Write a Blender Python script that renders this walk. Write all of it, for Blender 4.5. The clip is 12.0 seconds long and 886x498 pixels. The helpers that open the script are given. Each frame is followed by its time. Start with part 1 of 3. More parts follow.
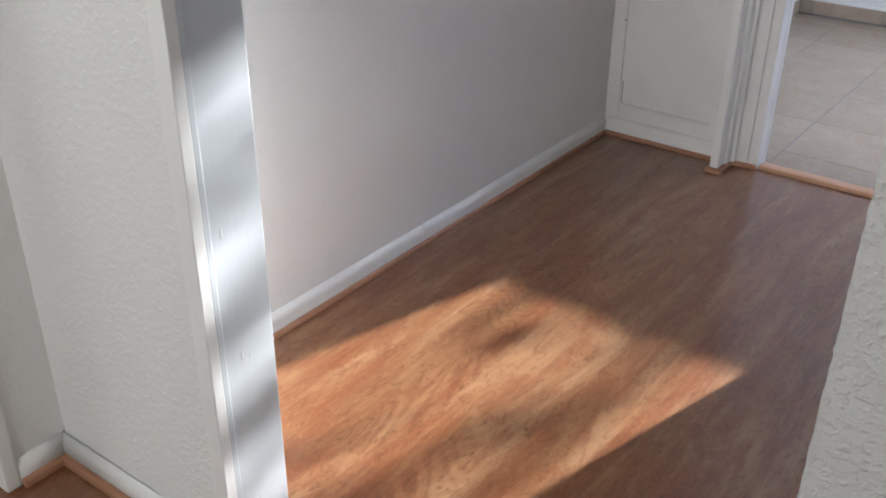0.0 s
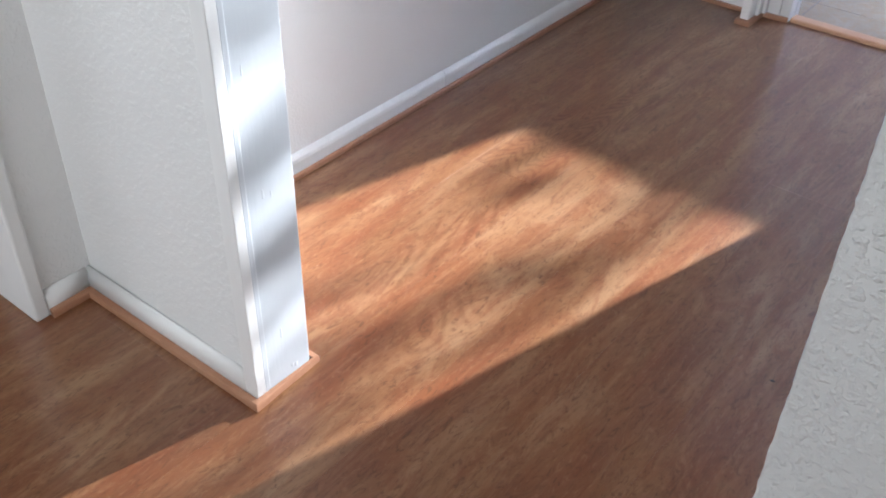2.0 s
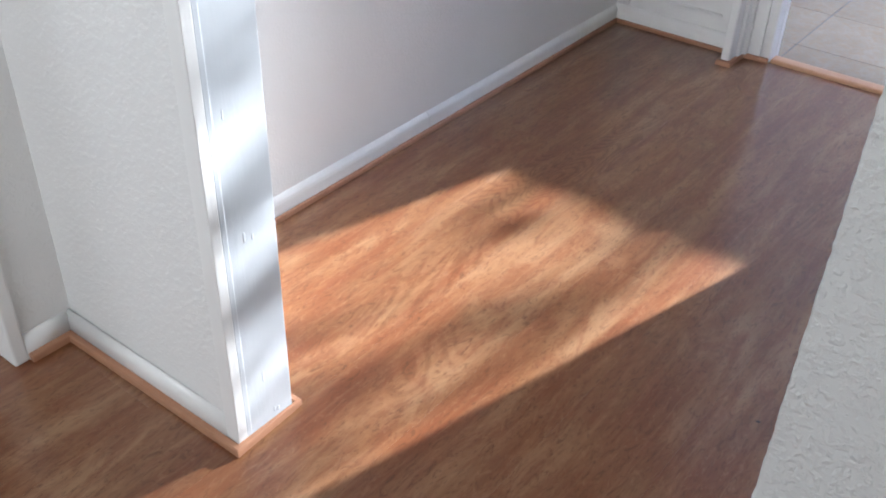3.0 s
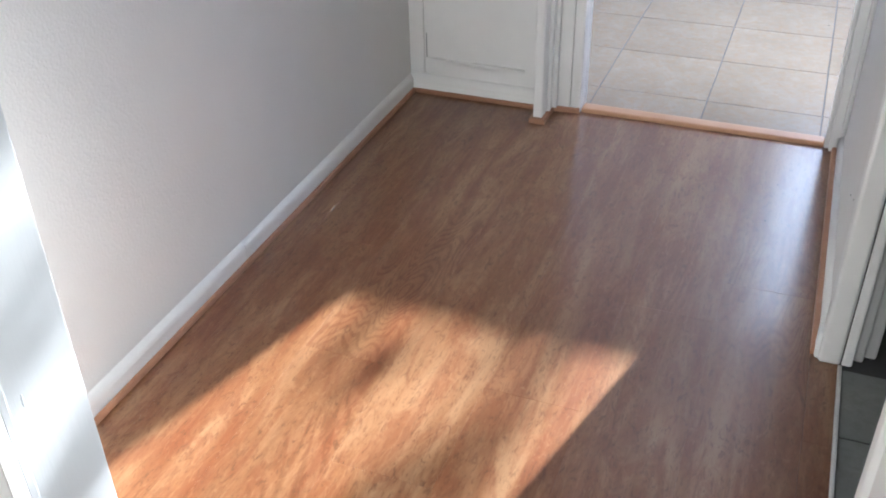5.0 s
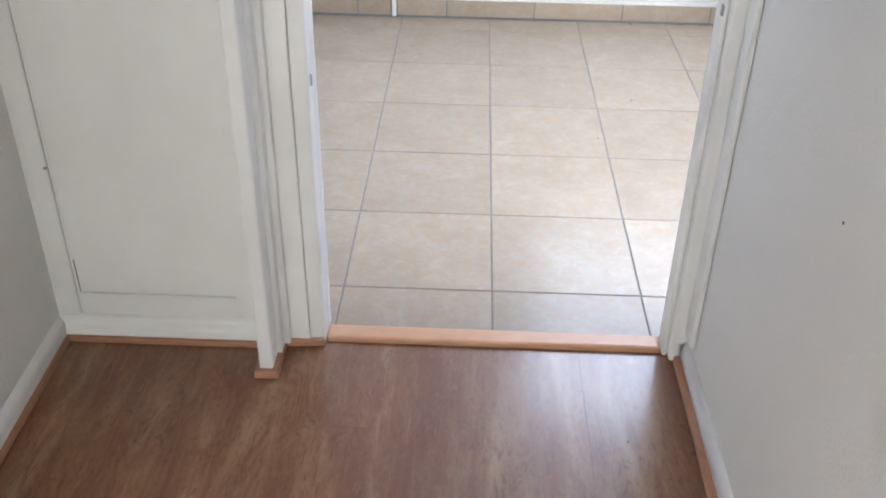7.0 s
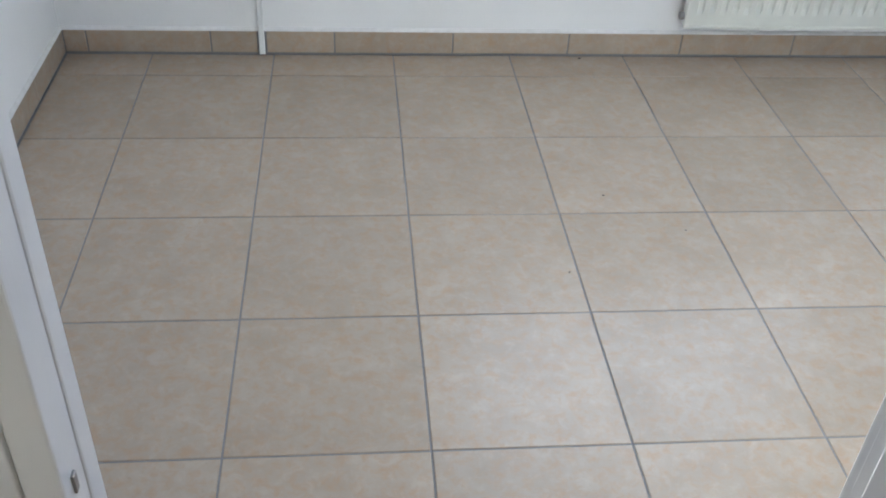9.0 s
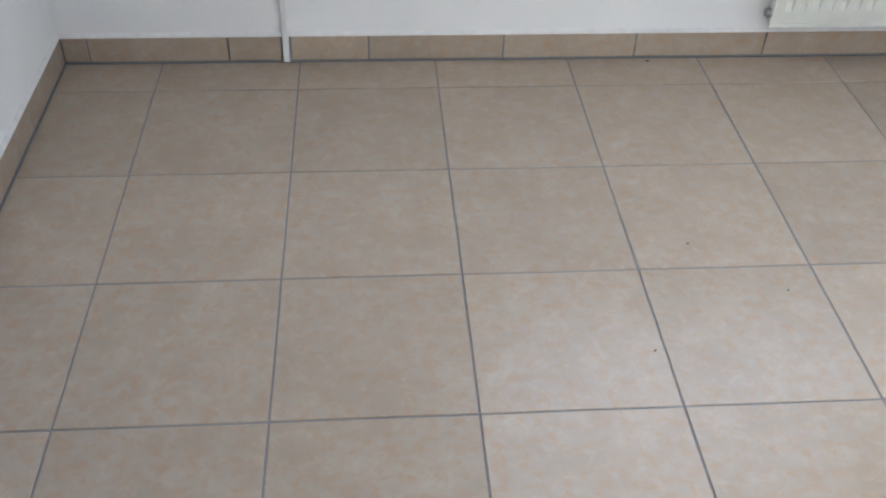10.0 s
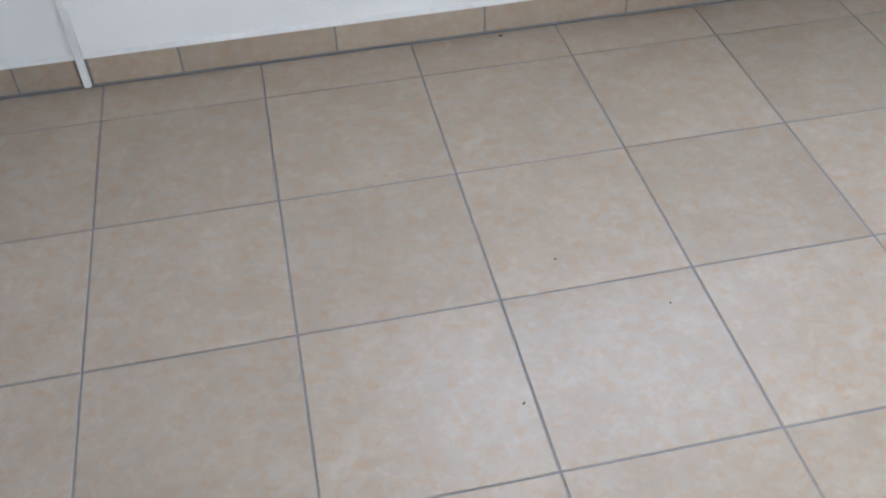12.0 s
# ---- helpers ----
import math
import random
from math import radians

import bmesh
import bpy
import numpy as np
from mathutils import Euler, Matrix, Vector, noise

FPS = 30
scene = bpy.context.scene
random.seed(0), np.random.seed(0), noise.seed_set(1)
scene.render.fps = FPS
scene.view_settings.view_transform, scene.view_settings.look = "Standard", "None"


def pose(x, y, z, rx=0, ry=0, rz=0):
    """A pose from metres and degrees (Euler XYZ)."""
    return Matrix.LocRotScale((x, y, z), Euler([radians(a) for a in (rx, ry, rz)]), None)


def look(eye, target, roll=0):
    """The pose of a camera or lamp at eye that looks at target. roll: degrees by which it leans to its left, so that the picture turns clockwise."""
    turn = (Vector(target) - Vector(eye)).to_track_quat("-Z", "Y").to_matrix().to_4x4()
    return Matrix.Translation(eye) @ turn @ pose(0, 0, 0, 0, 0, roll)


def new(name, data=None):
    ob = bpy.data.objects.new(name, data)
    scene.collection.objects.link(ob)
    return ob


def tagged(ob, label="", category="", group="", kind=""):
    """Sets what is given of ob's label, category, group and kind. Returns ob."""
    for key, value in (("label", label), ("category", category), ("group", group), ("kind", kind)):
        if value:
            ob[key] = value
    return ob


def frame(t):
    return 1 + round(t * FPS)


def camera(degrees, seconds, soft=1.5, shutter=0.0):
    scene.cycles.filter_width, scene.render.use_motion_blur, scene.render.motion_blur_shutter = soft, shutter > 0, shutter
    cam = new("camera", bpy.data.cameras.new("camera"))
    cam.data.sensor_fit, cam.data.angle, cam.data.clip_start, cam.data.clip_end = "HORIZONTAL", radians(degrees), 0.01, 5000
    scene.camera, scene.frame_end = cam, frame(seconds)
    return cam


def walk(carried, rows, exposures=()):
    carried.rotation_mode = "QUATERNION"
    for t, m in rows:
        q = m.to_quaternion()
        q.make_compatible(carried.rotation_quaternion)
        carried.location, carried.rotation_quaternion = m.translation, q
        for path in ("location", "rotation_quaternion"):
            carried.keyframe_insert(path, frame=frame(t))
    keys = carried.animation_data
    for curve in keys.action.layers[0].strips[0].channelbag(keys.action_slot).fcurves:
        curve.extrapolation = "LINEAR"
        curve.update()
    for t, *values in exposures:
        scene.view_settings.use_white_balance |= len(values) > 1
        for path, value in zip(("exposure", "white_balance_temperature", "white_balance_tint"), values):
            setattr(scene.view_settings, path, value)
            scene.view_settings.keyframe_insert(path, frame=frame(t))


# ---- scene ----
cam = camera(49.91, 12.0, 1.9)
PATH = [
    (0, (0.532, -3.018, 1.218), (-0.523, -1.616, 0.260), 0.49),
    (0.5, (0.542, -3.020, 1.201), (-0.444, -1.708, 0.058), 1.08),
    (1, (0.536, -3.023, 1.198), (-0.412, -1.731, 0.001), 1.88),
    (1.5, (0.536, -3.021, 1.201), (-0.413, -1.733, 0.000), 1.70),
    (2, (0.532, -3.027, 1.210), (-0.442, -1.776, -0.009), 1.56),
    (2.5, (0.536, -3.021, 1.213), (-0.449, -1.738, 0.035), 1.71),
    (4.3, (0.429, -2.946, 1.218), (-0.512, -1.575, 0.106), -0.17),
    (4.5, (0.343, -2.914, 1.236), (-0.518, -1.484, 0.134), 0.44),
    (5, (0.238, -2.773, 1.235), (-0.385, -1.224, 0.134), -1.18),
    (5.5, (0.169, -2.576, 1.224), (-0.328, -0.965, 0.148), -0.16),
    (6, (0.071, -2.318, 1.238), (-0.271, -0.670, 0.157), 1.28),
    (6.5, (-0.036, -2.036, 1.245), (-0.144, -0.365, 0.151), -0.19),
    (7, (-0.061, -1.744, 1.238), (-0.109, -0.066, 0.151), 1.00),
    (7.5, (-0.125, -1.479, 1.234), (-0.146, 0.213, 0.168), 2.13),
    (7.7, (-0.151, -1.359, 1.233), (-0.075, 0.326, 0.158), 2.12),
    (9.3, (-0.120, -0.561, 1.175), (0.110, 1.013, -0.036), 2.91),
    (9.5, (-0.136, -0.473, 1.174), (0.130, 1.089, -0.047), 2.41),
    (10, (-0.158, -0.308, 1.185), (-0.018, 1.206, -0.114), 1.98),
    (10.5, (-0.110, -0.168, 1.164), (-0.265, 1.320, -0.163), -0.59),
    (11, (-0.095, -0.124, 1.166), (-0.308, 1.327, -0.195), -1.31),
    (11.5, (-0.018, -0.075, 1.144), (-0.042, 1.364, -0.245), -2.74),
    (12, (0.047, -0.022, 1.148), (0.314, 1.388, -0.246), -1.85),
]
EXPOSURES = [(0, 2.57, 6250, 8), (1.0, 2.9, 5850, 8), (2.7, 2.92, 5850, 8), (4.3, 2.92, 5980, 7), (5.0, 3.05, 6100, 6), (5.5, 3.4, 6250, 5), (6.5, 3.47, 6480, 5), (7.0, 3.2, 6420, 5), (7.7, 3.0, 6350, 4), (9.3, 2.33, 6450, 2), (10.5, 2.36, 6750, 7), (11.0, 2.36, 6800, 7), (12, 2.46, 6350, 5)]
SUN_POWER = 4.1
KITCHEN_SKY = 7.6
REAR_SKY = 2.0
SOUTH_FILL = 5.6
SKY_POWER = 0.02
PLANK_SHIFT = 0.098
LAM_ROUGH = 0.30
LAM_DARK, LAM_TAN, LAM_LIGHT, LAM_RED = (0.088, 0.031, 0.013), (0.218, 0.099, 0.043), (0.310, 0.174, 0.092), (0.172, 0.055, 0.021)
walk(cam, [(t, look(eye, target, roll)) for t, eye, target, roll in PATH], EXPOSURES)

# ---- world, sun, window light ----
SUN_DIR = Vector((0.26, 0.96, 0.30)).normalized()
world = bpy.data.worlds.new("sky")
scene.world = world
world.use_nodes = True
wn = world.node_tree
sky = wn.nodes.new("ShaderNodeTexSky")
sky.sky_type, sky.sun_disc = "NISHITA", False
sky.dust_density, sky.ozone_density = 0.05, 2.0
sky.sun_elevation, sky.sun_rotation = radians(16.8), radians(15.2)
wn.links.new(sky.outputs[0], wn.nodes["Background"].inputs[0])
wn.nodes["Background"].inputs[1].default_value = SKY_POWER


def lamp(name, kind, m, energy, color, size=None, size_y=None, angle=None, spread=None):
    d = bpy.data.lights.new(name, kind)
    d.energy, d.color = energy, color
    if kind == "AREA":
        d.shape, d.size, d.size_y = "RECTANGLE", size, size_y
        if spread:
            d.spread = radians(spread)
    if angle:
        d.angle = radians(angle)
    ob = new(name, d)
    ob.matrix_world = m
    return ob


lamp("sun", "SUN", look(SUN_DIR * 30, (0, 0, 0)), SUN_POWER, (1.0, 0.98, 0.96), angle=0.55)
# sky light in the kitchen and side windows' openings; fill added behind the camera
lamp("window_light", "AREA", look((0.965, 1.99, 1.6), (0.965, 0.0, 1.45)), KITCHEN_SKY, (0.67, 0.74, 1.0), 1.39, 1.16)
lamp("window_light_side", "AREA", look((-2.43, -3.85, 1.55), (0.0, -3.85, 1.4)), REAR_SKY, (1.0, 0.97, 0.93), 1.2, 1.2)
lamp("window_light_rear", "AREA", look((0.15, -5.13, 1.55), (0.15, -3.0, 1.3)), SOUTH_FILL, (1.0, 0.97, 0.93), 1.5, 1.14)


# ---- materials ----
class Nodes:
    """A material and short ways to add nodes to it."""

    def __init__(self, name):
        self.mat = bpy.data.materials.new(name)
        self.mat.use_nodes = True
        self.tree = self.mat.node_tree
        self.bsdf = self.tree.nodes["Principled BSDF"]

    def node(self, kind, **sets):
        n = self.tree.nodes.new(kind)
        for key, value in sets.items():
            if key == "op":
                n.operation = value
            elif key == "blend":
                n.data_type, n.blend_type = "RGBA", value
            elif key == "feature":
                n.feature = value
        return n

    def link(self, a, b):
        self.tree.links.new(a, b)

    def coords(self, scale=(1, 1, 1), shift=None, kind="Object"):
        tc = self.node("ShaderNodeTexCoord")
        mp = self.node("ShaderNodeMapping")
        mp.inputs["Scale"].default_value = scale
        self.link(tc.outputs[kind], mp.inputs[0])
        if shift is not None:
            self.link(shift, mp.inputs["Location"])
        return mp.outputs[0]

    def noise(self, vec, scale, detail=4.0, rough=0.55, warp=0.0):
        n = self.node("ShaderNodeTexNoise")
        n.inputs["Scale"].default_value = scale
        n.inputs["Detail"].default_value = detail
        n.inputs["Roughness"].default_value = rough
        n.inputs["Distortion"].default_value = warp
        self.link(vec, n.inputs["Vector"])
        return n.outputs["Fac"]

    def ramp(self, fac, stops):
        r = self.node("ShaderNodeValToRGB")
        e = r.color_ramp.elements
        while len(e) < len(stops):
            e.new(0.5)
        for el, (p, c) in zip(e, stops):
            el.position = p
            el.color = (*c, 1) if len(c) == 3 else (c[0], c[0], c[0], 1)
        self.link(fac, r.inputs[0])
        return r.outputs[0]

    def mix(self, fac, a, b, blend="MIX"):
        m = self.node("ShaderNodeMix", blend=blend)
        if isinstance(fac, float):
            m.inputs[0].default_value = fac
        else:
            self.link(fac, m.inputs[0])
        for v, sock in ((a, m.inputs[6]), (b, m.inputs[7])):
            if isinstance(v, tuple):
                sock.default_value = (*v, 1)
            else:
                self.link(v, sock)
        return m.outputs[2]

    def math(self, op, a, b):
        m = self.node("ShaderNodeMath", op=op)
        for v, sock in ((a, m.inputs[0]), (b, m.inputs[1])):
            if isinstance(v, (int, float)):
                sock.default_value = v
            else:
                self.link(v, sock)
        return m.outputs[0]

    def bump(self, height, strength, distance, over=None):
        b = self.node("ShaderNodeBump")
        b.inputs["Strength"].default_value = strength
        b.inputs["Distance"].default_value = distance
        self.link(height, b.inputs["Height"])
        if over is not None:
            self.link(over, b.inputs["Normal"])
        return b.outputs[0]

    def finish(self, color=None, rough=None, normal=None, spec=None, coat=None):
        b = self.bsdf
        for v, key in ((color, "Base Color"), (rough, "Roughness"), (normal, "Normal")):
            if v is None:
                continue
            if isinstance(v, tuple):
                b.inputs[key].default_value = (*v, 1)
            elif isinstance(v, float):
                b.inputs[key].default_value = v
            else:
                self.link(v, b.inputs[key])
        if spec is not None:
            b.inputs["Specular IOR Level"].default_value = spec
        if coat is not None:
            b.inputs["Coat Weight"].default_value, b.inputs["Coat Roughness"].default_value = coat
        return self.mat


def plaster(name, color, lump, distance, scale, grain=0.3):
    n = Nodes(name)
    v = n.coords()
    big = n.noise(v, 1.7, 3.0)
    fine = n.noise(v, 240.0, 3.0, 0.6)
    chips = n.noise(v, scale, 2.5, 0.5)
    chips = n.ramp(chips, [(0.44, (0.0,)), (0.60, (0.55,)), (0.78, (1.0,))])
    swell = n.noise(v, scale * 0.35, 2.0)
    dark = tuple(c * 0.93 for c in color)
    c = n.mix(n.ramp(big, [(0.35, (0.0,)), (0.7, (1.0,))]), color, dark)
    nb = n.bump(fine, grain, 0.0006)
    nb = n.bump(swell, lump * 0.5, distance * 1.5, nb)
    nb = n.bump(chips, lump, distance, nb)
    return n.finish(c, 0.85, nb, 0.25)


def painted_wood(name, color=(0.80, 0.80, 0.79), rough=0.32):
    n = Nodes(name)
    v = n.coords((1, 1, 0.12))
    brush = n.noise(v, 160.0, 3.0, 0.6)
    blot = n.noise(n.coords(), 5.0, 4.0)
    chip = n.noise(n.coords((1, 1, 0.5)), 55.0, 5.0, 0.7)
    c = n.mix(n.ramp(blot, [(0.4, (0.0,)), (0.75, (1.0,))]), color, tuple(k * 0.92 for k in color))
    c = n.mix(n.ramp(chip, [(0.735, (0.0,)), (0.76, (0.6,))]), c, (0.42, 0.40, 0.37))
    nb = n.bump(brush, 0.25, 0.0006, n.bump(blot, 0.25, 0.004))
    r = n.ramp(blot, [(0.3, (rough,)), (0.8, (rough + 0.15,))])
    return n.finish(c, r, nb, 0.6)


def laminate():
    n = Nodes("laminate_wood")
    info = n.node("ShaderNodeObjectInfo")
    rnd = info.outputs["Random"]
    comb = n.node("ShaderNodeCombineXYZ")
    n.link(n.math("MULTIPLY", rnd, 37.0), comb.inputs[0])
    n.link(n.math("MULTIPLY", rnd, 91.0), comb.inputs[1])
    n.link(n.math("MULTIPLY", rnd, 13.0), comb.inputs[2])
    def grain(stretch, scale, detail=4.0, rough=0.6, warp=0.6):
        return n.noise(n.coords((1.0, stretch, 1.0), comb.outputs[0]), scale, detail, rough, warp)

    place = n.node("ShaderNodeNewGeometry").outputs["Position"]

    def boards(stretch, scale, detail, rough, warp):
        m = n.node("ShaderNodeMapping")
        m.inputs["Scale"].default_value = (1.0, stretch, 1.0)
        n.link(place, m.inputs[0])
        return n.noise(m.outputs[0], scale, detail, rough, warp)

    patch = boards(0.15, 11.0, 4.0, 0.6, 0.6)
    figure = grain(0.30, 13.0, 5.0, 0.68, 1.6)
    streak = boards(0.05, 75.0, 4.0, 0.6, 0.5)
    pores = grain(0.20, 170.0, 3.0, 0.6, 1.4)
    flakes = grain(0.34, 62.0, 4.0, 0.65, 2.2)
    field = grain(0.26, 5.0, 2.0, 0.45, 0.5)
    where = grain(0.35, 3.6, 2.0, 0.5, 0.0)
    rings = n.math("SINE", n.math("ADD", n.math("MULTIPLY", field, 230.0), n.math("MULTIPLY", pores, 2.4)), 0.0)
    c = n.ramp(patch, [(0.36, LAM_RED), (0.52, LAM_TAN), (0.70, LAM_LIGHT)])
    c = n.mix(n.ramp(figure, [(0.47, (0.0,)), (0.60, (0.65,))]), c, LAM_RED)
    c = n.mix(n.ramp(streak, [(0.52, (0.0,)), (0.78, (0.28,))]), c, LAM_DARK)
    c = n.mix(n.ramp(streak, [(0.26, (0.34,)), (0.48, (0.0,))]), c, LAM_LIGHT)
    near = n.ramp(where, [(0.53, (0.05,)), (0.65, (1.0,))])
    c = n.mix(n.math("MULTIPLY", n.ramp(rings, [(0.10, (0.0,)), (0.95, (0.25,))]), near), c, LAM_DARK)
    c = n.mix(n.math("MULTIPLY", n.ramp(rings, [(0.02, (0.17,)), (0.40, (0.0,))]), near), c, LAM_LIGHT)
    c = n.mix(n.ramp(flakes, [(0.31, (0.36,)), (0.44, (0.0,))]), c, LAM_LIGHT)
    c = n.mix(n.ramp(flakes, [(0.56, (0.0,)), (0.66, (0.58,))]), c, LAM_DARK)
    c = n.mix(n.ramp(pores, [(0.54, (0.0,)), (0.67, (0.36,))]), c, LAM_DARK)
    tone = n.ramp(rnd, [(0.0, (0.97, 0.96, 0.95)), (1.0, (1.03, 1.03, 1.02))])
    c = n.mix(1.0, c, tone, "MULTIPLY")
    nb = n.bump(streak, 0.10, 0.0003, n.bump(pores, 0.08, 0.0002))
    r = n.ramp(streak, [(0.3, (LAM_ROUGH,)), (0.8, (LAM_ROUGH + 0.015,))])
    return n.finish(c, r, nb, 0.42, (0.55, 0.16))


def wood_strip(name, a, b, rough=0.4):
    n = Nodes(name)
    v = n.coords((0.6, 0.6, 3.0))
    g = n.noise(v, 24.0, 5.0, 0.6, 0.3)
    c = n.ramp(g, [(0.3, a), (0.7, b)])
    return n.finish(c, rough, n.bump(g, 0.2, 0.0008), 0.4)


def tile_mat(name, a, b, blush, rough=0.30, vary=0.06):
    n = Nodes(name)
    info = n.node("ShaderNodeObjectInfo")
    rnd = info.outputs["Random"]
    comb = n.node("ShaderNodeCombineXYZ")
    n.link(n.math("MULTIPLY", rnd, 53.0), comb.inputs[0])
    n.link(n.math("MULTIPLY", rnd, 17.0), comb.inputs[1])
    v = n.coords((1, 1, 1), comb.outputs[0])
    cloud = n.noise(v, 7.0, 6.0, 0.65, 0.4)
    spots = n.noise(v, 42.0, 6.0, 0.75, 0.4)
    fine = n.noise(v, 260.0, 2.0, 0.6)
    speck = n.noise(v, 95.0, 2.0, 0.4)
    c = n.ramp(cloud, [(0.32, a), (0.68, b)])
    pale = n.noise(v, 31.0, 6.0, 0.75, 0.5)
    c = n.mix(n.ramp(spots, [(0.46, (0.0,)), (0.66, (0.75,))]), c, blush)
    c = n.mix(n.ramp(pale, [(0.50, (0.0,)), (0.70, (0.5,))]), c, tuple(k * 1.13 for k in b))
    c = n.mix(n.ramp(speck, [(0.70, (0.0,)), (0.80, (0.22,))]), c, tuple(k * 0.6 for k in a))
    tone = n.ramp(rnd, [(0.0, (1 - vary,)), (1.0, (1 + vary,))])
    c = n.mix(1.0, c, tone, "MULTIPLY")
    nb = n.bump(fine, 0.10, 0.0002, n.bump(cloud, 0.08, 0.0015))
    r = n.ramp(spots, [(0.3, (rough,)), (0.8, (rough + 0.02,))])
    return n.finish(c, r, nb, 0.24)


def plain(name, color, rough=0.5, metal=0.0, grain=40.0, depth=0.0003):
    n = Nodes(name)
    g = n.noise(n.coords(), grain, 4.0)
    c = n.mix(n.ramp(g, [(0.35, (0.0,)), (0.7, (1.0,))]), color, tuple(k * 0.86 for k in color))
    n.bsdf.inputs["Metallic"].default_value = metal
    return n.finish(c, rough, n.bump(g, 0.2, depth))


M_ROUGH = plaster("roughcast_plaster", (0.78, 0.78, 0.77), 0.6, 0.0018, 105.0)
# coarser relief; greyer because the wall's shade is put into its colour
M_ROUGH_EAST = plaster("coarse_roughcast_shaded", (0.54, 0.54, 0.53), 0.85, 0.0026, 150.0)
M_WALL = plaster("painted_wallpaper", (0.78, 0.775, 0.76), 0.35, 0.0012, 150.0)
M_KWALL = plaster("kitchen_wall_paint", (0.84, 0.845, 0.845), 0.18, 0.0008, 110.0)
M_CEIL = plaster("ceiling_paint", (0.80, 0.80, 0.79), 0.2, 0.001, 90.0)
M_PAINT = painted_wood("white_gloss_paint")
# white gloss paint with shade and cool light put into its colour
M_LINING = painted_wood("white_gloss_paint_shaded", (0.60, 0.635, 0.67), 0.35)
M_PANEL = painted_wood("white_panel_paint", (0.79, 0.785, 0.775), 0.42)
M_LAM = laminate()
M_BEAD = wood_strip("beading_wood", (0.34, 0.165, 0.095), (0.43, 0.225, 0.135))
M_THRESH = wood_strip("threshold_wood", (0.56, 0.31, 0.19), (0.64, 0.37, 0.23), 0.35)
M_TILE = tile_mat("beige_tile", (0.352, 0.292, 0.232), (0.408, 0.348, 0.286), (0.400, 0.272, 0.182), 0.24)
M_GROUT = plain("grey_grout", (0.215, 0.215, 0.22), 0.9, 0.0, 120.0, 0.001)
M_BTILE = tile_mat("grey_tile", (0.20, 0.21, 0.205), (0.25, 0.26, 0.25), (0.19, 0.19, 0.18))
M_BGROUT = plain("dark_grout", (0.07, 0.07, 0.072), 0.9, 0.0, 120.0, 0.001)
M_CAULK = plain("white_caulk", (0.72, 0.72, 0.71), 0.6)
M_RAD = plain("radiator_enamel", (0.72, 0.73, 0.67), 0.35, 0.0, 6.0)
M_STEEL = plain("worn_steel", (0.35, 0.34, 0.33), 0.4, 0.9)
M_DARK = plain("dark_shade_and_dirt", (0.035, 0.033, 0.03), 0.8)
M_PVC = plain("white_pvc", (0.78, 0.79, 0.79), 0.35, 0.0, 8.0)
M_BARK = plain("bark", (0.12, 0.09, 0.07), 0.9, 0.0, 30.0, 0.01)
M_LEAF = plain("leaf", (0.07, 0.10, 0.03), 0.6, 0.0, 10.0)
M_GRASS = plain("grass", (0.08, 0.11, 0.04), 0.9, 0.0, 3.0, 0.02)
glass = Nodes("window_glass")          # thin flat panes: clear, with a faint mirror image
clear, mirror, blend = glass.node("ShaderNodeBsdfTransparent"), glass.node("ShaderNodeBsdfGlossy"), glass.node("ShaderNodeMixShader")
clear.inputs["Color"].default_value = (0.96, 0.98, 0.97, 1)
mirror.inputs["Roughness"].default_value = 0.0
blend.inputs[0].default_value = 0.07
glass.link(clear.outputs[0], blend.inputs[1])
glass.link(mirror.outputs[0], blend.inputs[2])
glass.link(blend.outputs[0], glass.tree.nodes["Material Output"].inputs["Surface"])
M_GLASS = glass.mat



# ---- mesh helpers ----
def solid(x0, x1, y0, y1, z0, z1, bevel=0.0, seg=2, bm=None):
    """A box as a bmesh, with rounded edges where bevel is given."""
    bm = bm or bmesh.new()
    made = bmesh.ops.create_cube(bm, size=1.0)["verts"]
    for v in made:
        v.co = Vector((x0 + (v.co.x + 0.5) * (x1 - x0), y0 + (v.co.y + 0.5) * (y1 - y0), z0 + (v.co.z + 0.5) * (z1 - z0)))
    if bevel:
        edges = list({e for v in made for e in v.link_edges})
        bmesh.ops.bevel(bm, geom=edges, offset=bevel, segments=seg, profile=0.5, affect="EDGES")
    return bm


def swept(profile, path, bm=None):
    """A profile of (out, up) carried along a path of (place, outward) stations."""
    bm = bm or bmesh.new()
    rings = []
    for place, out in path:
        place, out = Vector(place), Vector(out)
        rings.append([bm.verts.new(place + out * a + Vector((0, 0, b))) for a, b in profile])
    n = len(profile)
    for r, s in zip(rings, rings[1:]):
        for i in range(n):
            bm.faces.new((r[i], r[(i + 1) % n], s[(i + 1) % n], s[i]))
    bm.faces.new(rings[0])
    bm.faces.new(list(reversed(rings[-1])))
    bmesh.ops.recalc_face_normals(bm, faces=bm.faces)
    return bm


def tube(a, b, r, bm=None, seg=14, r2=None):
    bm = bm or bmesh.new()
    a, b = Vector(a), Vector(b)
    m = (b - a).to_track_quat("Z", "Y").to_matrix().to_4x4()
    m.translation = (a + b) / 2
    bmesh.ops.create_cone(bm, cap_ends=True, segments=seg, radius1=r, radius2=r if r2 is None else r2, depth=(b - a).length, matrix=m)
    return bm


def part(name, bm, material, parent=None, label="", smooth=False):
    me = bpy.data.meshes.new(name)
    bm.to_mesh(me)
    bm.free()
    me.materials.append(material)
    if smooth:
        for p in me.polygons:
            p.use_smooth = True
    ob = new(name, me)
    if parent is not None:
        ob.parent = parent
    if label:
        ob["label"] = label
    return ob


